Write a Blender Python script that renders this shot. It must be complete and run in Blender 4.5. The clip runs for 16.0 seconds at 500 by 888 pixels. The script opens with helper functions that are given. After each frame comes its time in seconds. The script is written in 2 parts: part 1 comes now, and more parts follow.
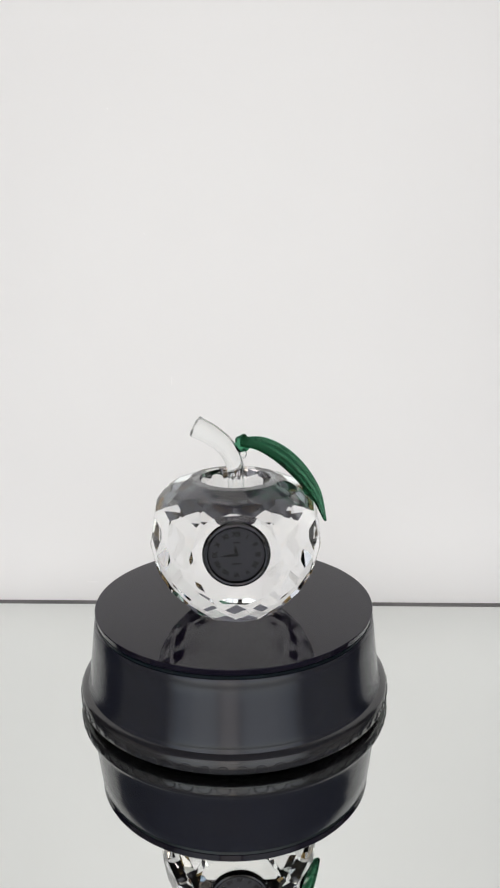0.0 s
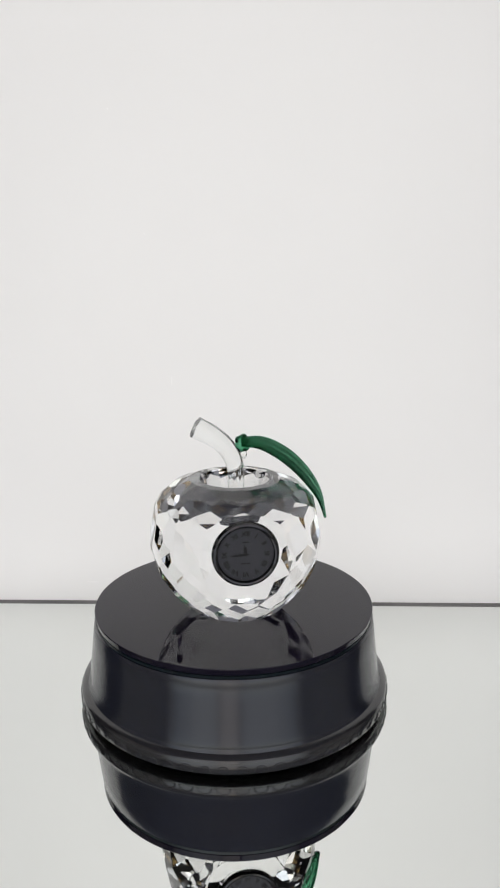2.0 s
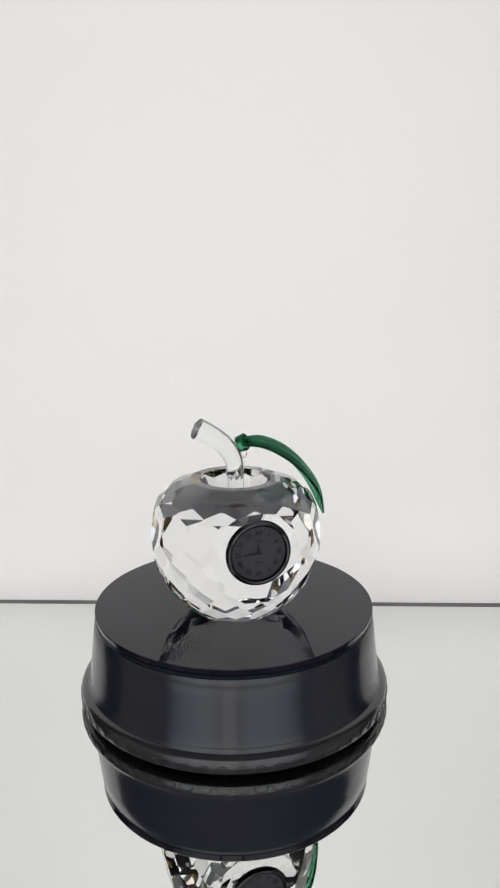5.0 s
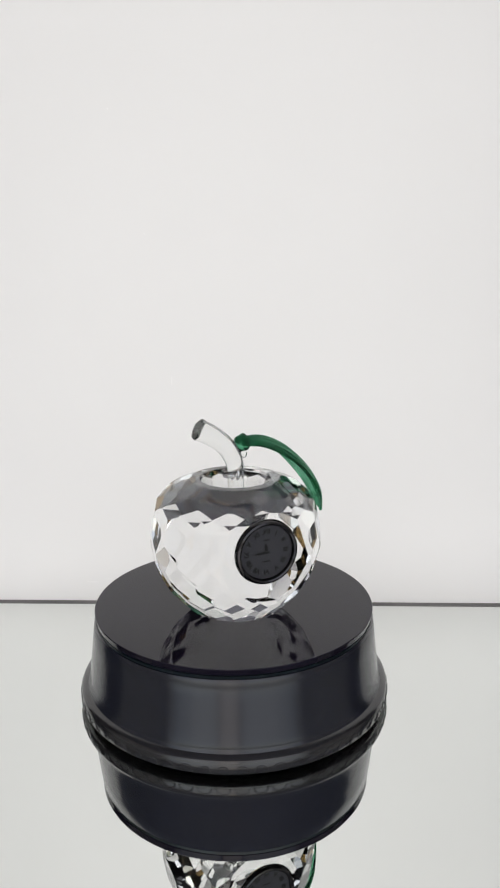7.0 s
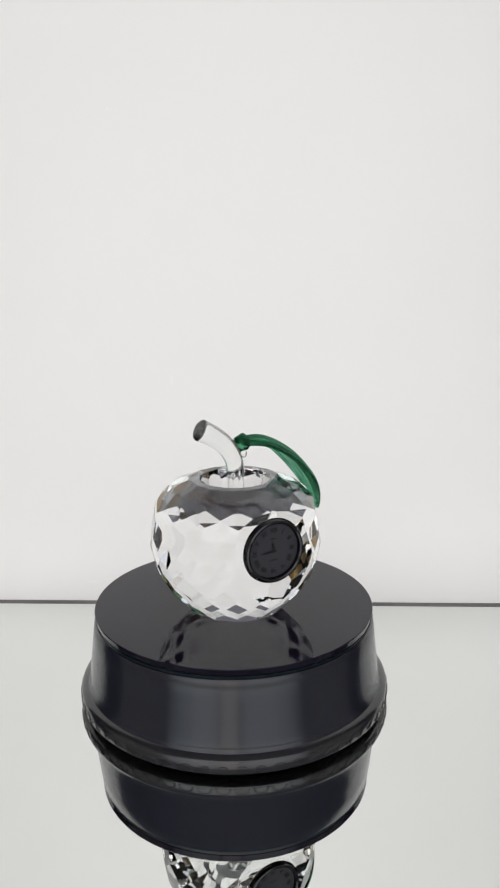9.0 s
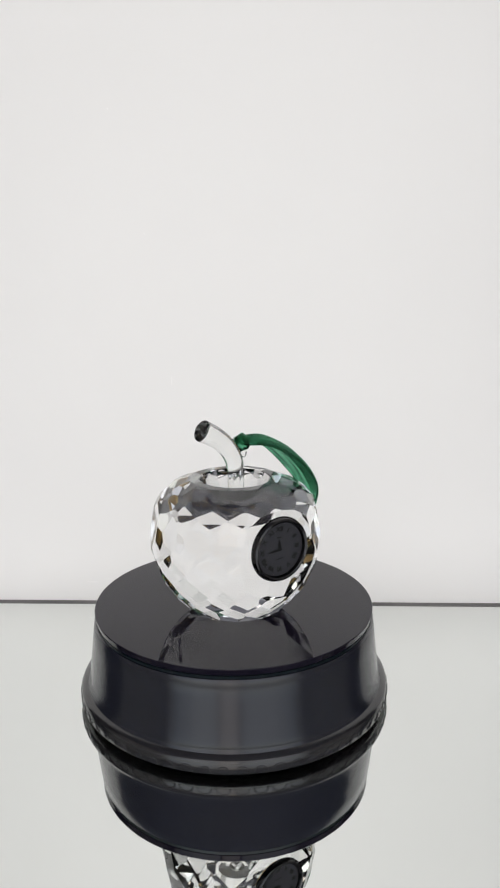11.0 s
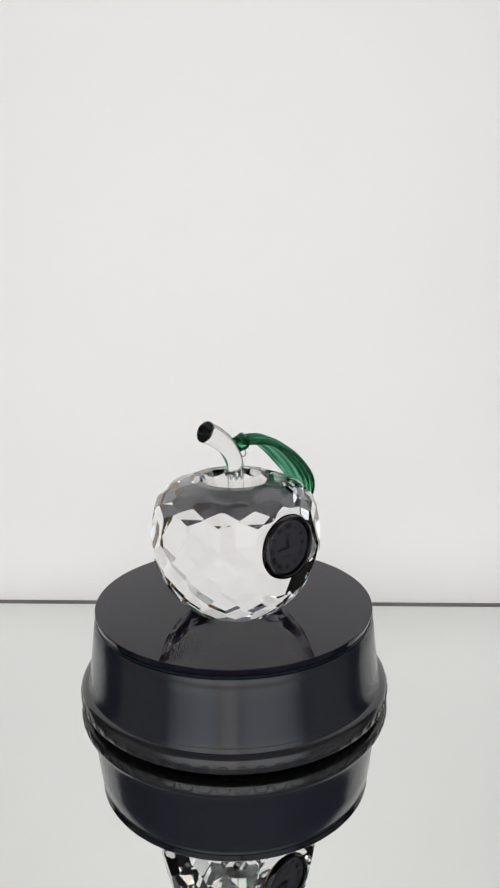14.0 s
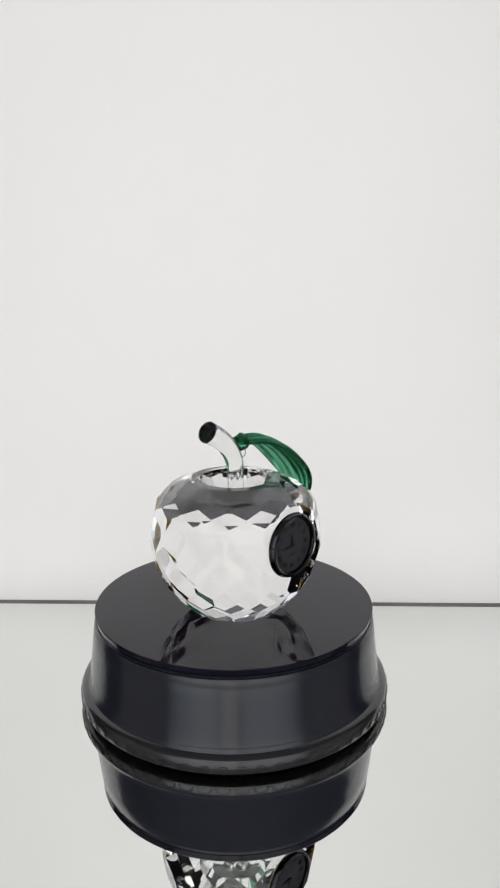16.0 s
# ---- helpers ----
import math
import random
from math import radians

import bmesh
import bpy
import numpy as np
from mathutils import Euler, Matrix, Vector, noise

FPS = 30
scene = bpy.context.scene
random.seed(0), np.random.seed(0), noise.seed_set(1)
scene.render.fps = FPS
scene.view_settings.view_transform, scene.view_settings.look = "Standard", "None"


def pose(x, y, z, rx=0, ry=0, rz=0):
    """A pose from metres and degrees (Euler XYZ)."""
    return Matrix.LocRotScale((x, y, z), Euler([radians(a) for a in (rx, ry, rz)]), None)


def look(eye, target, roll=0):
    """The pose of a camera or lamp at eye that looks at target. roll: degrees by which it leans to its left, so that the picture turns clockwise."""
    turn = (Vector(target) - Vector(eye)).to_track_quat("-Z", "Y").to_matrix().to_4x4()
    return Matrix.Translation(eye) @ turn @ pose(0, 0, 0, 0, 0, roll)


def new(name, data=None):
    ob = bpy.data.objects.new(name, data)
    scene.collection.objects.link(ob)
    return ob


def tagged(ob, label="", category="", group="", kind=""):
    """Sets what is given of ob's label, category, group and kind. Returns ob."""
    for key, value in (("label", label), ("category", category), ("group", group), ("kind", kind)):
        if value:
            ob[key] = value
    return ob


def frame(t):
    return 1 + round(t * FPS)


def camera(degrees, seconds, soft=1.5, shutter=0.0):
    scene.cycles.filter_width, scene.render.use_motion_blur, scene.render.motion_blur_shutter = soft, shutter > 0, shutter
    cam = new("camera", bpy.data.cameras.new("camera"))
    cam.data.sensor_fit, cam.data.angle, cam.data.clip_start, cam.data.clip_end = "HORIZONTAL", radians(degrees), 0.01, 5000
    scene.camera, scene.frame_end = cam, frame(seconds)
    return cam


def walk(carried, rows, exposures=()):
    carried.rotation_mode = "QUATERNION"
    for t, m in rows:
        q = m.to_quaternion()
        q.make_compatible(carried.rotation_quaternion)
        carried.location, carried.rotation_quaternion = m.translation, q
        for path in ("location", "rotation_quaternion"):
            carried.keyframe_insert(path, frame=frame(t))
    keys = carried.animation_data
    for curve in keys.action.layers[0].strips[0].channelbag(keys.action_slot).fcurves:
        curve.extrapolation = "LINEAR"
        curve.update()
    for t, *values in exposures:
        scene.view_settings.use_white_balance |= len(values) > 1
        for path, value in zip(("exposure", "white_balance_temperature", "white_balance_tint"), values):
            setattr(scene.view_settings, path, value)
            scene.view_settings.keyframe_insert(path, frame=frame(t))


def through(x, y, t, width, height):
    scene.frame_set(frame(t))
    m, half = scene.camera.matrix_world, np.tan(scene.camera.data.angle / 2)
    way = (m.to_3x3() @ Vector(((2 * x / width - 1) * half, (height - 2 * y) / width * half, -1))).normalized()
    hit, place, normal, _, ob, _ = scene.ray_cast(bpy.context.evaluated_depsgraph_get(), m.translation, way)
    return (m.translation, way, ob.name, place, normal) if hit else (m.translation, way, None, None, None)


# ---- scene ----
cam = camera(35.01, 16.0, 2.1)
EYE = (0.0, -0.35843, 0.21208)
AIM = (0.02232, 0.61264, -0.02567)
ROLL = -0.30
walk(cam, [(0.0, look(EYE, AIM, ROLL)), (16.0, look(EYE, AIM, ROLL))], [(0.0, 0.0, 6500, 10), (16.0, 0.0, 6500, 10)])

# ---- light ----
world = bpy.data.worlds.new("world")
scene.world = world
world.use_nodes = True
sky = world.node_tree.nodes.new("ShaderNodeTexSky")
sky.sky_type, sky.sun_disc = "NISHITA", False
sky.sun_elevation, sky.sun_rotation = radians(40), radians(20)
world.node_tree.links.new(sky.outputs["Color"], world.node_tree.nodes["Background"].inputs["Color"])
world.node_tree.nodes["Background"].inputs["Strength"].default_value = 0.08


def area_lamp(name, eye, target, width, height, power, color):
    data = bpy.data.lights.new(name, "AREA")
    data.shape, data.size, data.size_y, data.energy, data.color = "RECTANGLE", width, height, power, color
    ob = new(name, data)
    ob.matrix_world = look(eye, target)
    return ob


# a light panel behind the translucent backdrop, and daylight in three windows
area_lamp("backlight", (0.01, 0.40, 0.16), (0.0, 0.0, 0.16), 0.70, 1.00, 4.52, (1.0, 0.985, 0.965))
# strip powers step down outwards to soften reflections; the warm one tints the drum's middle
DAY = (1.0, 0.95, 0.905)
for x, width, power, color in ((-1.53, 0.40, 0.90, DAY), (-1.13, 0.40, 1.40, DAY), (-0.63, 0.60, 2.85, DAY), (-0.11, 0.38, 2.15, (1.0, 0.86, 0.76)),
                               (0.53, 0.80, 3.4, DAY), (1.13, 0.40, 1.35, DAY), (1.53, 0.40, 0.85, DAY)):
    area_lamp("window_light", (x, -1.56, 0.78), (x, 0.0, 0.78), width, 1.44, power, color)


# ---- materials ----
def material(name):
    m = bpy.data.materials.new(name)
    m.use_nodes = True
    n = m.node_tree.nodes
    n.clear()
    out = n.new("ShaderNodeOutputMaterial")
    return m, n, m.node_tree.links, out


def surface(name, color, rough=0.5, metal=0.0, vary=0.08, scale=60.0, bump=0.0, bump_scale=900.0, ior=1.5, rough_vary=0.05, coat=0.0):
    """A painted, plastic or metal surface, with soft blotches and a fine grain."""
    m, n, l, out = material(name)
    b = n.new("ShaderNodeBsdfPrincipled")
    tc = n.new("ShaderNodeTexCoord")
    big = n.new("ShaderNodeTexNoise")
    big.inputs["Scale"].default_value, big.inputs["Detail"].default_value = scale, 5.0
    fine = n.new("ShaderNodeTexNoise")
    fine.inputs["Scale"].default_value, fine.inputs["Detail"].default_value = bump_scale, 3.0
    l.new(tc.outputs["Object"], big.inputs["Vector"])
    l.new(tc.outputs["Object"], fine.inputs["Vector"])
    ramp = n.new("ShaderNodeValToRGB")
    ramp.color_ramp.elements[0].position, ramp.color_ramp.elements[1].position = 0.3, 0.7
    ramp.color_ramp.elements[0].color = (*[c * (1 - vary) for c in color], 1)
    ramp.color_ramp.elements[1].color = (*[min(1, c * (1 + vary)) for c in color], 1)
    l.new(big.outputs["Fac"], ramp.inputs["Fac"])
    l.new(ramp.outputs["Color"], b.inputs["Base Color"])
    rr = n.new("ShaderNodeMapRange")
    rr.inputs["To Min"].default_value, rr.inputs["To Max"].default_value = max(0, rough - rough_vary), rough + rough_vary
    l.new(fine.outputs["Fac"], rr.inputs["Value"])
    l.new(rr.outputs["Result"], b.inputs["Roughness"])
    b.inputs["Metallic"].default_value, b.inputs["IOR"].default_value = metal, ior
    b.inputs["Coat Weight"].default_value = coat
    b.inputs["Coat Roughness"].default_value = 0.05
    if bump:
        bp = n.new("ShaderNodeBump")
        bp.inputs["Strength"].default_value, bp.inputs["Distance"].default_value = bump, 0.0004
        l.new(fine.outputs["Fac"], bp.inputs["Height"])
        l.new(bp.outputs["Normal"], b.inputs["Normal"])
    l.new(b.outputs["BSDF"], out.inputs["Surface"])
    return m


def clear_glass(name, color, ior=1.5, streaks=0.0):
    """One blown glass; streaks tint it in fine lines along its length."""
    m, n, l, out = material(name)
    g = n.new("ShaderNodeBsdfGlass")
    g.inputs["Roughness"].default_value, g.inputs["IOR"].default_value = 0.0, ior
    g.inputs["Color"].default_value = (*color, 1)
    if streaks:
        tc, mp, nz, rp = (n.new(k) for k in ("ShaderNodeTexCoord", "ShaderNodeMapping", "ShaderNodeTexNoise", "ShaderNodeValToRGB"))
        mp.inputs["Scale"].default_value = (60, 900, 60)
        nz.inputs["Scale"].default_value = 1.0
        nz.inputs["Detail"].default_value = 3.0
        rp.color_ramp.elements[0].position, rp.color_ramp.elements[1].position = 0.35, 0.7
        rp.color_ramp.elements[0].color = (*[c * (1 - streaks) for c in color], 1)
        rp.color_ramp.elements[1].color = (*[c + (1 - c) * streaks * 0.45 for c in color], 1)
        l.new(tc.outputs["Object"], mp.inputs["Vector"])
        l.new(mp.outputs["Vector"], nz.inputs["Vector"])
        l.new(nz.outputs["Fac"], rp.inputs["Fac"])
        l.new(rp.outputs["Color"], g.inputs["Color"])
    l.new(g.outputs["BSDF"], out.inputs["Surface"])
    return m


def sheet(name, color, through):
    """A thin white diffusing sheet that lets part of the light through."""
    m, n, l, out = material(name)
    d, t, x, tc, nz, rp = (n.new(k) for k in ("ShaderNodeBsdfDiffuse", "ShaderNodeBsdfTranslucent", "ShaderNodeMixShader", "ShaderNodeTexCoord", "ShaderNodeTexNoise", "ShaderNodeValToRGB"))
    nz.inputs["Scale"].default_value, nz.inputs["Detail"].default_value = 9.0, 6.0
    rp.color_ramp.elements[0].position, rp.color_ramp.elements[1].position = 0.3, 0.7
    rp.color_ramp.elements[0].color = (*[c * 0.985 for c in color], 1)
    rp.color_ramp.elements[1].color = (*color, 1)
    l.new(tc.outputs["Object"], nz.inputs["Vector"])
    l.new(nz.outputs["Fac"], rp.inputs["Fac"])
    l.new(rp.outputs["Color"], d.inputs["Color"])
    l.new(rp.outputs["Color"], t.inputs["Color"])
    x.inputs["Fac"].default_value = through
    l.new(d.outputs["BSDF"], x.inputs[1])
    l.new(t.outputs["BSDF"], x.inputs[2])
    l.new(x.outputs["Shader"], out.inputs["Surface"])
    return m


def thin_glass(name):
    """A thin flat lens: clear, with the gloss of glass."""
    m, n, l, out = material(name)
    t, g, f, x = (n.new(k) for k in ("ShaderNodeBsdfTransparent", "ShaderNodeBsdfGlossy", "ShaderNodeFresnel", "ShaderNodeMixShader"))
    g.inputs["Roughness"].default_value = 0.12
    f.inputs["IOR"].default_value = 1.13
    l.new(f.outputs["Fac"], x.inputs["Fac"])
    l.new(t.outputs["BSDF"], x.inputs[1])
    l.new(g.outputs["BSDF"], x.inputs[2])
    l.new(x.outputs["Shader"], out.inputs["Surface"])
    return m


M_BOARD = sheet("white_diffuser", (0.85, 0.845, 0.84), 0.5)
M_SMUDGE = sheet("grey_smudge", (0.905, 0.90, 0.895), 0.80)
M_MIRROR = surface("mirror", (0.855, 0.875, 0.855), 0.012, metal=1.0, vary=0.012, scale=9.0, rough_vary=0.008, bump_scale=30.0)
M_STRIP = surface("dark_edge", (0.16, 0.15, 0.15), 0.45, vary=0.35, scale=14.0)
M_WALL = surface("room_paint", (0.20, 0.20, 0.22), 0.8, vary=0.05, scale=3.0)
M_PALE = surface("pale_paint", (0.76, 0.75, 0.72), 0.7, vary=0.03, scale=3.0)
M_CEILING = surface("ceiling_paint", (0.40, 0.42, 0.50), 0.8, vary=0.04, scale=3.0)
M_BROWN = surface("brown_wood", (0.42, 0.27, 0.18), 0.5, vary=0.2, scale=8.0)
M_WINDOW = surface("window_paint", (0.75, 0.75, 0.73), 0.5, vary=0.03, scale=8.0)
M_DISC = surface("black_glass", (0.0135, 0.011, 0.022), 0.012, vary=0.1, scale=50.0, ior=1.37, rough_vary=0.01)
M_BODY = surface("black_plastic", (0.012, 0.0136, 0.025), 0.19, vary=0.15, scale=80.0, ior=1.65)
M_RING = surface("black_ring_plastic", (0.022, 0.021, 0.024), 0.15, ior=1.75, vary=0.15, scale=90.0, bump=0.05, bump_scale=2500.0)
M_EDGE = surface("teal_edge", (0.006, 0.014, 0.018), 0.3, vary=0.3, scale=60.0)
M_FOOT = surface("black_rubber", (0.008, 0.008, 0.009), 0.8)
M_CRYSTAL = clear_glass("cut_crystal", (0.997, 0.998, 0.997), 1.53)
M_STEM = clear_glass("clear_glass", (0.985, 0.99, 0.985))
M_LEAF = clear_glass("green_glass", (0.37, 0.90, 0.64), streaks=0.6)
M_BEZEL = surface("gunmetal", (0.065, 0.063, 0.066), 0.13, metal=1.0, vary=0.08, scale=200.0)
M_CASE = surface("brass_case", (0.78, 0.50, 0.17), 0.45, vary=0.06, scale=200.0)
M_DIAL = surface("grey_dial", (0.064, 0.064, 0.074), 0.6, vary=0.04, scale=300.0)
M_INK = surface("black_ink", (0.008, 0.008, 0.009), 0.5)
M_LENS = thin_glass("lens_glass")


# ---- builders ----
def mesh_from(name, verts, faces, mat, smooth=False):
    me = bpy.data.meshes.new(name)
    me.from_pydata([tuple(v) for v in verts], [], faces)
    me.materials.append(mat)
    if smooth:
        me.polygons.foreach_set("use_smooth", [True] * len(me.polygons))
    me.update()
    return me


def part(name, me, parent=None, label="", at=None):
    if isinstance(me, bmesh.types.BMesh):
        raise TypeError("a finished mesh is wanted")
    ob = new(name, me)
    if parent:
        ob.parent = parent
    if at is not None:
        ob.matrix_basis = at
    if label:
        ob["label"] = label
    return ob


def box(name, x0, x1, y0, y1, z0, z1, mat, bevel=0.0):
    bm = bmesh.new()
    bmesh.ops.create_cube(bm, size=1.0, matrix=Matrix.Translation(((x0 + x1) / 2, (y0 + y1) / 2, (z0 + z1) / 2)) @ Matrix.Diagonal((x1 - x0, y1 - y0, z1 - z0, 1)))
    if bevel:
        bmesh.ops.bevel(bm, geom=bm.edges[:], offset=bevel, segments=2, affect="EDGES")
    me = bpy.data.meshes.new(name)
    bm.to_mesh(me)
    bm.free()
    me.materials.append(mat)
    return me


def lathe(name, profile, mat, n=96, smooth=True, wobble=0.0, sharp=35):
    """A solid turned round z from (radius, height) pairs; radius 0 closes it."""
    verts, faces, rows = [], [], []
    rng = random.Random(5)
    jit = [1 + wobble * (rng.random() - 0.5) for _ in range(n)]
    for r, z in profile:
        if r == 0:
            rows.append([len(verts)])
            verts.append((0, 0, z))
        else:
            rows.append(list(range(len(verts), len(verts) + n)))
            for k in range(n):
                a = 2 * math.pi * k / n
                verts.append((r * jit[k] * math.cos(a), r * jit[k] * math.sin(a), z))
    for a, b in zip(rows, rows[1:]):
        for k in range(n):
            q = (k + 1) % n
            if len(a) == 1:
                faces.append((a[0], b[q], b[k]))
            elif len(b) == 1:
                faces.append((a[k], a[q], b[0]))
            else:
                faces.append((a[k], a[q], b[q], b[k]))
    me = mesh_from(name, verts, faces, mat, smooth)
    bm = bmesh.new()
    bm.from_mesh(me)
    bmesh.ops.recalc_face_normals(bm, faces=bm.faces[:])
    for e in bm.edges:
        if len(e.link_faces) == 2 and e.calc_face_angle(0) > radians(sharp):
            e.smooth = False
    bm.to_mesh(me)
    bm.free()
    return me


def tube(name, spine, radii, mat, n=28, smooth=True, sharp=50):
    """A solid rod swept along a smooth spine in the x-z plane, flat at its foot and roughly snapped off at its tip."""
    verts, faces = [], []
    pts = [Vector(p) for p in spine]
    for i, p in enumerate(pts):
        d = (pts[min(i + 1, len(pts) - 1)] - pts[max(i - 1, 0)]).normalized()
        s = Vector((0, 1, 0))
        u = d.cross(s).normalized()
        s = u.cross(d).normalized()
        for k in range(n):
            a = 2 * math.pi * k / n
            verts.append(p + radii[i] * (math.cos(a) * u + math.sin(a) * s))
    for i in range(len(pts) - 1):
        for k in range(n):
            q = (k + 1) % n
            faces.append((i * n + k, i * n + q, (i + 1) * n + q, (i + 1) * n + k))
    faces.append(tuple(range(n)))
    last, rng = (len(pts) - 1) * n, random.Random(11)
    for r, lift in ((0.93, 0.07), (0.75, 0.10), (0.52, 0.11), (0.27, 0.11)):
        row = len(verts)
        for k in range(n):
            a = 2 * math.pi * k / n
            verts.append(pts[-1] + radii[-1] * (r * (math.cos(a) * u + math.sin(a) * s) + (lift + 0.10 * (rng.random() - 0.5)) * d))
        for k in range(n):
            q = (k + 1) % n
            faces.append((last + k, last + q, row + q, row + k))
        last = row
    faces.append(tuple(range(last, last + n)))
    me = mesh_from(name, verts, faces, mat, smooth)
    bm = bmesh.new()
    bm.from_mesh(me)
    bmesh.ops.recalc_face_normals(bm, faces=bm.faces[:])
    for e in bm.edges:
        if e.calc_face_angle(0) > radians(sharp):
            e.smooth = False
    bm.to_mesh(me)
    bm.free()
    return me


def glide(points, n):
    """n points along a Catmull-Rom curve through the given ones."""
    p = [Vector(q) for q in points]
    p = [2 * p[0] - p[1], *p, 2 * p[-1] - p[-2]]
    out = []
    for i in range(n):
        s = i / (n - 1) * (len(p) - 3)
        k = min(int(s), len(p) - 4)
        t = s - k
        a, b, c, d = p[k:k + 4]
        out.append(0.5 * ((2 * b) + (c - a) * t + (2 * a - 5 * b + 4 * c - d) * t * t + (3 * b - a - 3 * c + d) * t ** 3))
    return out


def lettering(name, text, size, mat, depth=0.00006):
    cu = bpy.data.curves.new(name, "FONT")
    cu.body, cu.size, cu.align_x, cu.align_y, cu.extrude = text, size, "CENTER", "CENTER", depth
    cu.offset = 0.00011
    ob = bpy.data.objects.new(name, cu)
    scene.collection.objects.link(ob)
    me = bpy.data.meshes.new_from_object(ob.evaluated_get(bpy.context.evaluated_depsgraph_get()))
    bpy.data.objects.remove(ob)
    me.materials.clear()
    me.materials.append(mat)
    return me


# ---- the setting ----
BOARD = pose(0.0006, 0.0921, 0, 0, 0, -2.97)


def setting():
    table = tagged(part("tabletop", box("tabletop", -1.87, 1.87, -1.60, 0.135, -0.05, -0.008, M_PALE)), "plain pale worktop under the mirror sheet", "tabletop", kind="structure")
    m = tagged(part("mirror_sheet", box("mirror_sheet", -0.60, 0.60, -0.75, 0.0, -0.0075, 0.0, M_MIRROR, 0.0004), None, at=BOARD), "clear silvered mirror sheet lying on the worktop", "mirror", kind="structure")
    tagged(part("edge_strip", box("edge_strip", -0.6, 0.6, 0.0003, 0.0058, -0.0075, -0.0002, M_STRIP, 0.0004), None, at=BOARD), "dark grey seam between the mirror and the backdrop", "seam", kind="structure")
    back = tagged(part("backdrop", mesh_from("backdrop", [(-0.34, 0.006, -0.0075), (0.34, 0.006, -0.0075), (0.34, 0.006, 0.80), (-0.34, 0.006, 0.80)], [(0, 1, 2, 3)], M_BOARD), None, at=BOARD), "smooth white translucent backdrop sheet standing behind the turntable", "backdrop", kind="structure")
    for x, z, w, h in ((-0.0663, 0.2864, 0.0005, 0.0005), (-0.0488, 0.2211, 0.0004, 0.0004), (-0.0359, 0.1384, 0.0003, 0.0030),
                       (-0.0884, 0.0121, 0.0040, 0.0003), (-0.0776, 0.0141, 0.0026, 0.0003)):
        ring = [(x + w * math.cos(math.pi * k / 5), 0.0056, z + h * math.sin(math.pi * k / 5)) for k in range(10)]
        part("smudge", mesh_from("smudge", ring, [tuple(range(10))], M_SMUDGE), back)
    # unseen room, added: its dark walls and bluish ceiling shape what the set reflects
    tagged(part("floor", box("floor", -1.9, 1.9, -1.75, 1.2, -0.80, -0.75, M_WALL)), "dark floor below the worktop", "floor", kind="structure")
    side = tagged(part("wall_back", box("wall_back", -1.9, 1.9, 1.2, 1.25, -0.75, 1.7, M_WALL)), "unseen dark grey back wall with wainscot, added to keep reflections dark", "wall", kind="structure")
    part("wainscot", box("wainscot", -1.88, 1.88, 1.17, 1.197, -0.75, 0.90, M_WALL, 0.004), side)
    # pale sides grade the drum's reflections; added dark panels keep their rear ends dark
    side = tagged(part("wall_left", box("wall_left", -1.95, -1.9, -1.75, 1.2, -0.75, 1.7, M_PALE)), "unseen pale side wall, added for soft reflections, with a dark blocker towards the back", "wall", kind="structure")
    part("reflection_blocker", box("reflection_blocker", -1.897, -1.87, 0.10, 1.165, -0.75, 1.69, M_WALL, 0.004), side)
    side = tagged(part("wall_right", box("wall_right", 1.9, 1.95, -1.75, 1.2, -0.75, 1.7, M_PALE)), "unseen pale side wall, added for soft reflections, with a dark blocker towards the back", "wall", kind="structure")
    part("reflection_blocker", box("reflection_blocker", 1.87, 1.897, 0.10, 1.165, -0.75, 1.69, M_WALL, 0.004), side)
    tagged(part("ceiling", box("ceiling", -1.95, 1.95, -1.75, 1.25, 1.7, 1.75, M_CEILING)), "unseen pale blue-grey ceiling, added to tint the reflections", "ceiling", kind="structure")
    wall = tagged(new("wall_front"), "pale room wall with three tall windows", "wall", kind="structure")
    for x0, x1, z0, z1, mat in ((-1.9, 1.9, 1.52, 1.7, M_PALE), (-1.9, 1.9, -0.75, 0.04, M_PALE), (-1.9, -1.74, 0.04, 1.52, M_PALE),
                                (1.74, 1.9, 0.04, 1.52, M_PALE), (-0.325, -0.305, 0.04, 1.52, M_BROWN), (0.09, 0.12, 0.04, 1.52, M_BROWN)):
        part("wall_panel", box("wall_panel", x0, x1, -1.75, -1.6, z0, z1, mat), wall)


# ---- the turntable ----
TOP = 0.0462


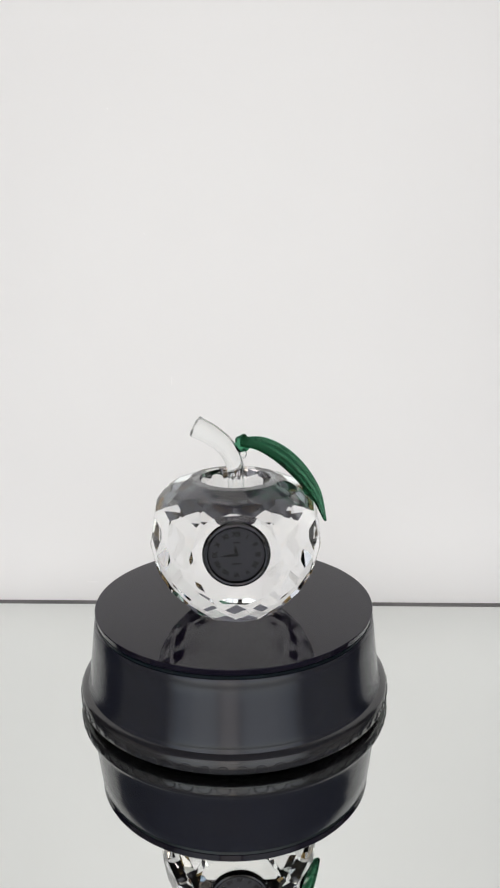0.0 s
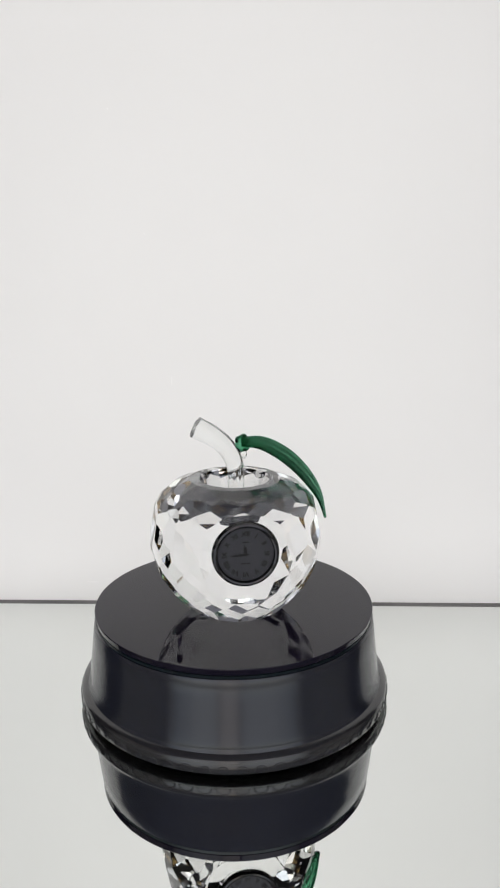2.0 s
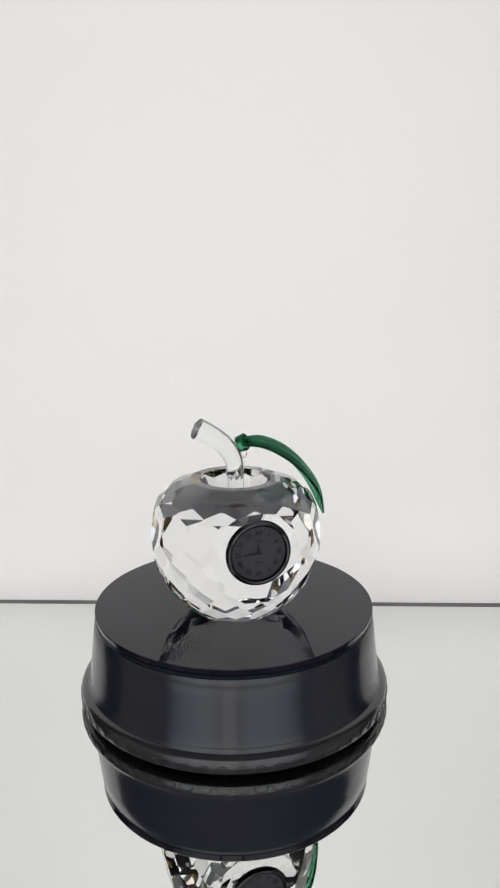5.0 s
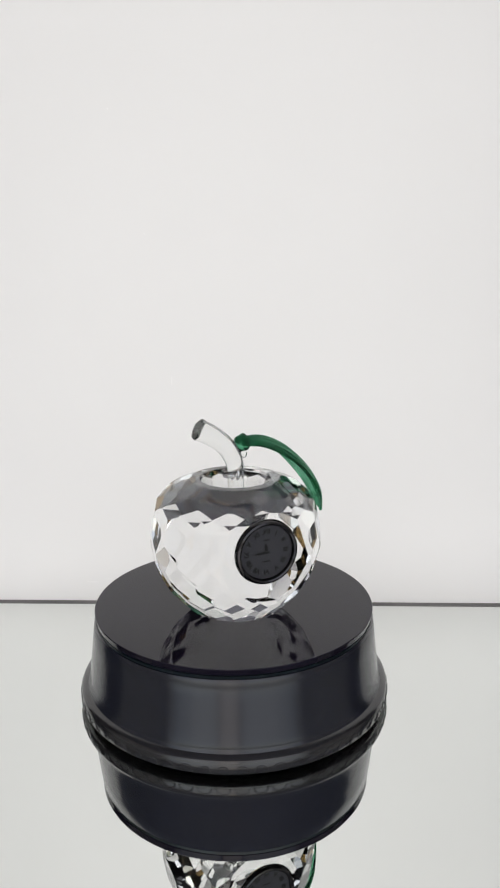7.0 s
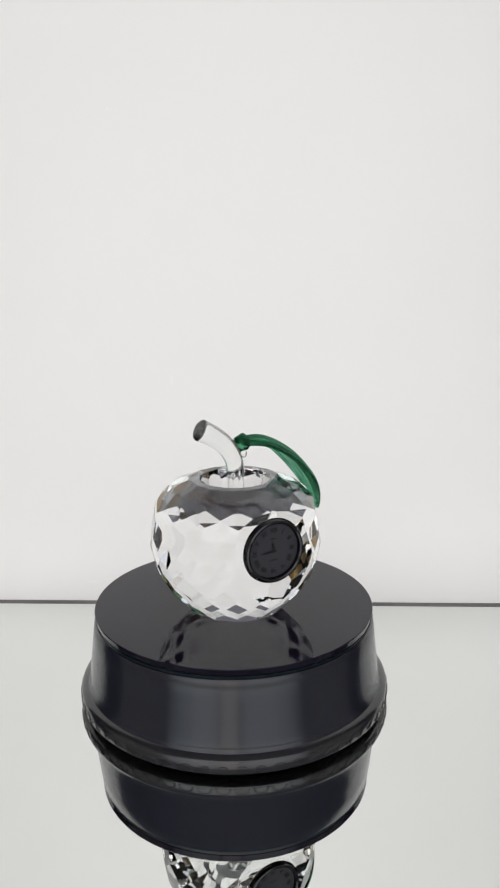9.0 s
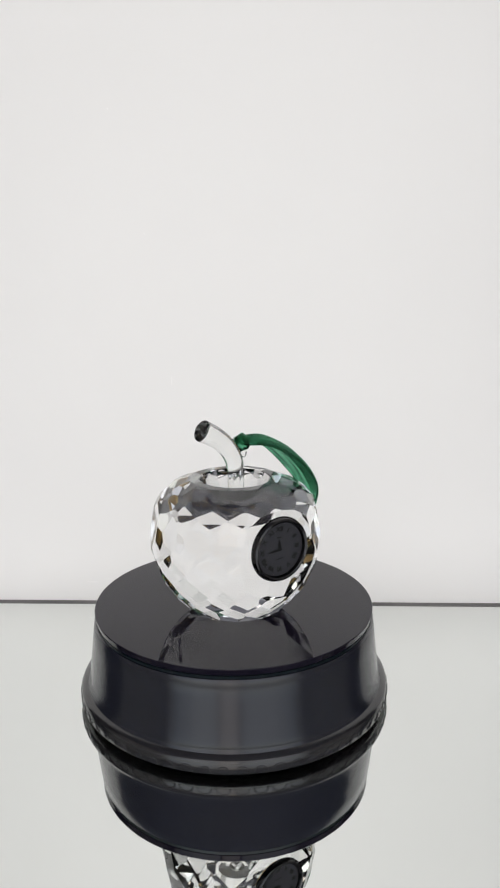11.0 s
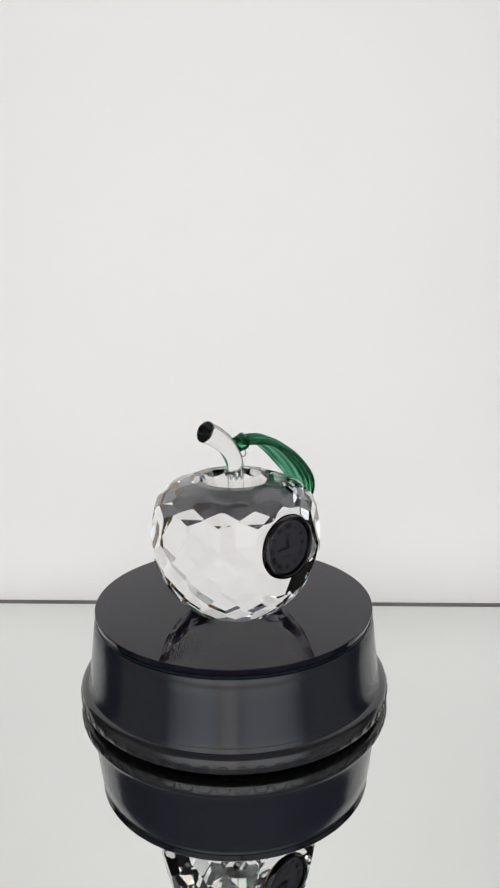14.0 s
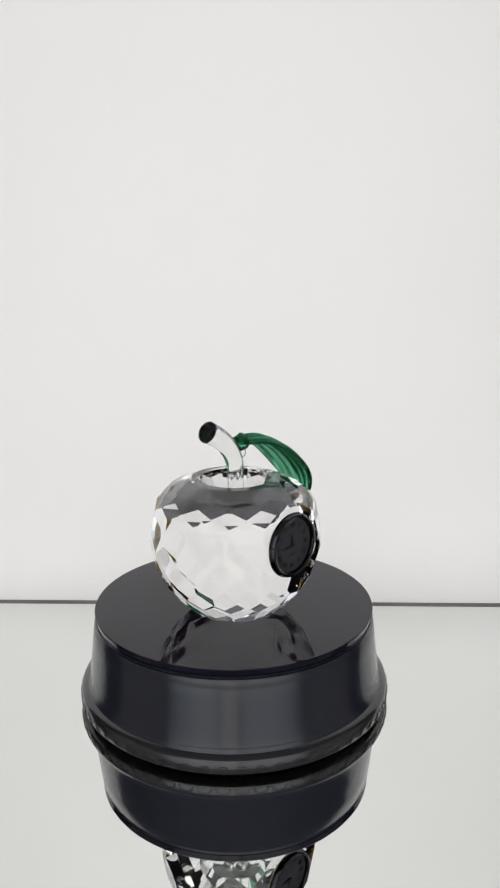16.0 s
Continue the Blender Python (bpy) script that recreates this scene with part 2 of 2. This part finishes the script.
def turntable():
    base = tagged(new("turntable"), "round black plastic display turntable with scalloped base ring", "turntable")
    part("foot", lathe("foot", [(0, 0), (0.066, 0), (0.066, 0.0045), (0, 0.0045)], M_FOOT), base)
    part("body", lathe("body", [(0, 0.0046), (0.0690, 0.0046), (0.0720, 0.0100), (0.0715, 0.0109), (0.0709, 0.0124), (0.0704, 0.0150), (0.0699, 0.0190), (0.0692, 0.0250), (0.0683, 0.0330), (0.0674, 0.0403), (0.0668, 0.0414), (0.0655, 0.0418), (0, 0.0418)], M_BODY, 160), base, "glossy black tapered drum")
    part("base_ring", lathe("base_ring", [(0.0690, 0.0030), (0.0744, 0.0027), (0.0750, 0.0033), (0.0750, 0.0068), (0.0748, 0.0080), (0.0743, 0.0089), (0.0736, 0.0095), (0.0728, 0.0099), (0.0720, 0.0103), (0.0715, 0.0105)], M_RING, 160, sharp=50), base, "satin black moulded ring flaring out from the drum")
    arc = [(0.0030 * math.cos(a), 0, 0.0030 * math.sin(a)) for a in (math.pi * k / 12 for k in range(13))]
    me = scallop_mesh(arc)
    for k in range(60):
        a = 360 * k / 60 + 2
        part("scallop", me, base, at=pose(0.0750 * math.cos(radians(a)), 0.0750 * math.sin(radians(a)), 0.0035, 0, 0, a + 90))
    disc = part("disc", lathe("disc", [(0, 0.0014), (0.0655, 0.0014), (0.0666, 0.0018), (0.0670, 0.0043), (0.0668, 0.0046), (0.0, 0.0046)], M_DISC, 160, wobble=0.0012), base, "round black glass plate", pose(0, 0, TOP - 0.0046))
    part("edge_band", lathe("edge_band", [(0.0650, 0.0), (0.0664, 0.0), (0.0667, 0.0013), (0.0650, 0.0013)], M_EDGE, 96), disc, "dark teal edge band")
    return base, disc


def scallop_mesh(arc):
    """A raised half-round arch, 0.5 mm proud of the ring."""
    verts, faces, n = [], [], 6
    for i, p in enumerate(arc):
        q = Vector(p)
        out = q.normalized()
        for k in range(n):
            a = 2 * math.pi * k / n
            verts.append(q + 0.00038 * (math.cos(a) * out + math.sin(a) * Vector((0, 1, 0))))
    for i in range(len(arc) - 1):
        for k in range(n):
            faces.append((i * n + k, i * n + (k + 1) % n, (i + 1) * n + (k + 1) % n, (i + 1) * n + k))
    faces += [tuple(range(n)), tuple(range((len(arc) - 1) * n, len(arc) * n))]
    return mesh_from("scallop", verts, faces, M_RING, True)


# ---- the crystal apple ----
SPOT = (0.0011, -0.0085)
REST = TOP + 0.0001
HEIGHT, MIDDLE = 0.0643, 0.0360
# the rows of facets, from the foot up: tilt in degrees, and a radius and height on each facet
PROFILE = ((-70, 0.0150, 0.0008), (-43, 0.0236, 0.0046), (-31, 0.0310, 0.0125), (-19, 0.0358, 0.0220), (-6, 0.0386, 0.0320),
           (10, 0.0386, 0.0405), (34, 0.0362, 0.0538), (50, 0.0338, 0.0573), (69, 0.0240, 0.0630))
CLOCK_Y, CLOCK_Z, CLOCK_R = 0.0338, 0.0404, 0.0146


def recess(bm, top, rows_at, n):
    """Lets a faceted hollow into one flat facet, from rows of (radius, height)."""
    rim = list(top.edges)
    bm.faces.remove(top)
    rows = []
    for r, z in rows_at:
        ring = [(0, 0, z)] if r == 0 else [(r * math.cos(2 * math.pi * k / n), r * math.sin(2 * math.pi * k / n), z) for k in range(n)]
        rows.append([bm.verts.new(p) for p in ring])
    hole = [bm.edges.new((rows[0][k], rows[0][(k + 1) % n])) for k in range(n)]
    bmesh.ops.triangle_fill(bm, edges=rim + hole, use_beauty=True)
    for a, b in zip(rows, rows[1:]):
        for k in range(n):
            q = (k + 1) % n
            bm.faces.new((a[k], a[q], b[0]) if len(b) == 1 else (a[k], a[q], b[q], b[k]))


def apple_body():
    bm = bmesh.new()
    bmesh.ops.create_cube(bm, size=0.2)
    n = 15
    cuts = [((0, 0, -1), MIDDLE), ((0, 0, 1), HEIGHT - MIDDLE), ((0, -1, 0), CLOCK_Y)]
    for i, (e, r, z) in enumerate(PROFILE):
        c, s = math.cos(radians(e)), math.sin(radians(e))
        for k in range(n):
            a = 2 * math.pi * (k + 0.5 * (i % 2)) / n + radians(-92.1)
            cuts.append(((c * math.cos(a), c * math.sin(a), s), r * c + (z - MIDDLE) * s))
    for nrm, h in cuts:
        v = Vector(nrm)
        got = bmesh.ops.bisect_plane(bm, geom=bm.verts[:] + bm.edges[:] + bm.faces[:], dist=1e-7, plane_co=v * h, plane_no=v, clear_outer=True)
        edges = [g for g in got["geom_cut"] if isinstance(g, bmesh.types.BMEdge)]
        if len(edges) > 2:
            bmesh.ops.contextual_create(bm, geom=edges)
    bmesh.ops.translate(bm, verts=bm.verts[:], vec=(0, 0, MIDDLE))
    bmesh.ops.remove_doubles(bm, verts=bm.verts[:], dist=2e-5)
    bm.normal_update()
    top = max(bm.faces, key=lambda f: f.calc_center_median().z)
    # the hollow round the stem, cut in flat facets
    recess(bm, top, ((0.0166, HEIGHT), (0.0160, HEIGHT - 0.0012), (0.0090, HEIGHT - 0.0172), (0.0, HEIGHT - 0.0184)), 16)
    bmesh.ops.recalc_face_normals(bm, faces=bm.faces[:])
    me = bpy.data.meshes.new("body")
    bm.to_mesh(me)
    bm.free()
    me.materials.append(M_CRYSTAL)
    return me


LEAF_ROLL = radians(3)


def leaf_mesh():
    """A drooping glass leaf, arched across its width, ribbed beneath."""
    count, m = 150, 41
    spine = glide([(0.0030, 0, 0.0814), (0.0110, 0, 0.0820), (0.0186, 0, 0.0795), (0.0262, 0, 0.0744), (0.0334, 0, 0.0666), (0.0386, 0, 0.0576), (0.0418, 0, 0.0452)], count)
    over, under = [], []
    for i, p in enumerate(spine):
        t = i / (count - 1)
        d = (spine[min(i + 1, count - 1)] - spine[max(i - 1, 0)]).normalized()
        up = Vector((-d.z, 0, d.x))
        wide = Vector((0, 1, 0)) * math.cos(LEAF_ROLL) - up * math.sin(LEAF_ROLL)
        up = up * math.cos(LEAF_ROLL) + Vector((0, 1, 0)) * math.sin(LEAF_ROLL)
        w = (0.0042 + 0.0104 * math.sin(math.pi * t ** 1.2) ** 0.65) * math.sqrt(1 - 0.98 * t ** 9)
        for j in range(m):
            s = 2 * j / (m - 1) - 1
            q = p + wide * (s * w) - up * (0.15 * w * s * s)
            thick = 0.0026 * (1 - 0.6 * abs(s)) + 0.0006
            rib = 0.00036 * (1 - s * s) * math.sin(2 * math.pi * (t * 32 - abs(s) * 2.2))
            thick *= 1 - 0.75 * t ** 5
            vein = 0.00030 * math.sin(s * 15) * (1 - 0.7 * t ** 4)
            over.append(q + up * (thick * 0.5 + vein))
            under.append(q - up * (thick * 0.5 + rib))
    verts, faces, off = over + under, [], len(over)
    for i in range(count - 1):
        for j in range(m - 1):
            a, b, c, d = i * m + j, i * m + j + 1, (i + 1) * m + j + 1, (i + 1) * m + j
            faces += [(a, b, c, d), (off + d, off + c, off + b, off + a)]
        for a, b in ((i * m, (i + 1) * m), (i * m + m - 1, (i + 1) * m + m - 1)):
            faces.append((a, b, off + b, off + a))
    for j in range(m - 1):
        faces.append((j, j + 1, off + j + 1, off + j))
        a = (count - 1) * m + j
        faces.append((a, a + 1, off + a + 1, off + a))
    me = mesh_from("leaf", verts, faces, M_LEAF, True)
    bm = bmesh.new()
    bm.from_mesh(me)
    bmesh.ops.recalc_face_normals(bm, faces=bm.faces[:])
    bm.to_mesh(me)
    bm.free()
    return me


def knob_mesh(name, size, mat, seed):
    bm = bmesh.new()
    bmesh.ops.create_icosphere(bm, subdivisions=3, radius=1.0)
    for v in bm.verts:
        v.co *= 1 + 0.22 * noise.noise(v.co * 1.4 + Vector((seed, 0, 0)))
        v.co = Vector((v.co.x * size[0], v.co.y * size[1], v.co.z * size[2]))
    for f in bm.faces:
        f.smooth = True
    me = bpy.data.meshes.new(name)
    bm.to_mesh(me)
    bm.free()
    me.materials.append(mat)
    return me


def clock(apple):
    """A small round quartz clock, axis along y, let into the flat front of the apple."""
    face = pose(0, -CLOCK_Y, CLOCK_Z, 90, 0, 0)
    r = CLOCK_R
    case = part("clock", lathe("clock", [(0, -0.0046), (r * 0.80, -0.0046), (r * 0.85, -0.0040), (r * 0.86, 0.0004), (0, 0.0004)], M_CASE, 72), apple, "small round quartz clock with brass case and gunmetal bezel", face)
    part("bezel", lathe("bezel", [(r * 0.86, 0.0001), (r * 0.99, 0.0001), (r, 0.0006), (r * 0.985, 0.0016), (r * 0.95, 0.0026), (r * 0.90, 0.0029), (r * 0.85, 0.0026), (r * 0.82, 0.0012), (r * 0.86, 0.0006)], M_BEZEL, 96), case, "shiny dark metal bezel")
    part("dial", lathe("dial", [(0, 0.0005), (r * 0.845, 0.0005), (r * 0.845, 0.0008), (0, 0.0008)], M_DIAL, 72), case, "dark grey dial")
    for k, word in enumerate(("XII", "I", "II", "III", "IIII", "V", "VI", "VII", "VIII", "IX", "X", "XI")):
        a = radians(90 - 30 * k)
        part("numeral", lettering("numeral", word, 0.0029, M_INK), case, at=pose(r * 0.62 * math.cos(a), r * 0.62 * math.sin(a), 0.00088, 0, 0, -30 * k))
    part("text_bar", box("text_bar", -0.0020, 0.0020, -0.0045, -0.0040, 0.00081, 0.00086, M_INK), case)
    part("text_bar", box("text_bar", -0.0014, 0.0014, 0.0051, 0.0056, 0.00081, 0.00086, M_INK), case)
    part("hour_hand", hand_mesh("hour_hand", 0.0046, 0.0015), case, at=pose(0, 0, 0.0011, 0, 0, 7))
    part("minute_hand", hand_mesh("minute_hand", 0.0070, 0.0011), case, at=pose(0, 0, 0.0014, 0, 0, 94))
    lens = lathe("lens", [(r * 0.835, 0.0020), (r * 0.5, 0.0022), (0, 0.0023)], M_LENS, 72)
    if lens.polygons[0].normal.z < 0:
        lens.flip_normals()
    part("lens", lens, case, "clear clock glass")


def hand_mesh(name, length, width):
    w, t = width / 2, 0.00012
    out = [(-w * 0.5, -length * 0.18), (w * 0.5, -length * 0.18), (w, length * 0.12), (w * 0.9, length * 0.55), (0, length), (-w * 0.9, length * 0.55), (-w, length * 0.12)]
    n = len(out)
    verts = [(x, y, -t) for x, y in out] + [(x, y, t) for x, y in out]
    faces = [tuple(reversed(range(n))), tuple(range(n, 2 * n))] + [(k, (k + 1) % n, n + (k + 1) % n, n + k) for k in range(n)]
    return mesh_from(name, verts, faces, M_INK)


def crystal_apple():
    apple = tagged(new("crystal_apple_clock"), "clear faceted crystal apple with set-in clock on the turntable", "ornament")
    part("body", apple_body(), apple, "clear faceted crystal apple body")
    spine = glide([(0.0004, 0, HEIGHT - 0.0183), (0.0004, 0, 0.052), (0.0004, 0, 0.060), (0.0002, 0, 0.0690), (-0.0015, 0, 0.0750), (-0.0055, 0, 0.0806), (-0.0110, 0, 0.0850), (-0.0177, 0, 0.0888)], 48)
    radii = [0.0038 + 0.0012 * max(0.0, (i - 16) / 31) for i in range(48)]
    part("stem", tube("stem", spine, radii, M_STEM), apple, "bent clear glass stem", pose(0, 0, 0, 0, 0, 2.5))
    leaf = part("leaf", leaf_mesh(), apple, "long drooping emerald green glass leaf", pose(0, 0, 0, 0, 0, -9.5))
    part("leaf_knob", knob_mesh("leaf_knob", (0.0036, 0.0036, 0.0042), M_LEAF, 3), leaf, at=pose(0.0034, 0, 0.0806))
    part("glass_drop", knob_mesh("glass_drop", (0.0015, 0.0015, 0.0026), M_STEM, 7), leaf, at=pose(0.0040, -0.0005, 0.0762))
    clock(apple)
    return apple


setting()
plate, plate_disc = turntable()
apple = crystal_apple()
apple.matrix_basis = pose(*SPOT, REST)


def turned(t):
    """Degrees of turn of the plate at t seconds."""
    return 0.25 + 3.331 * t - 0.0325 * t * t


def motions():
    times = [0.5 * k for k in range(33)]
    walk(apple, [(t, pose(*SPOT, REST, 0, 0, turned(t))) for t in times])
    walk(plate_disc, [(t, pose(0, 0, TOP - 0.0046, 0, 0, turned(t))) for t in times])


motions()
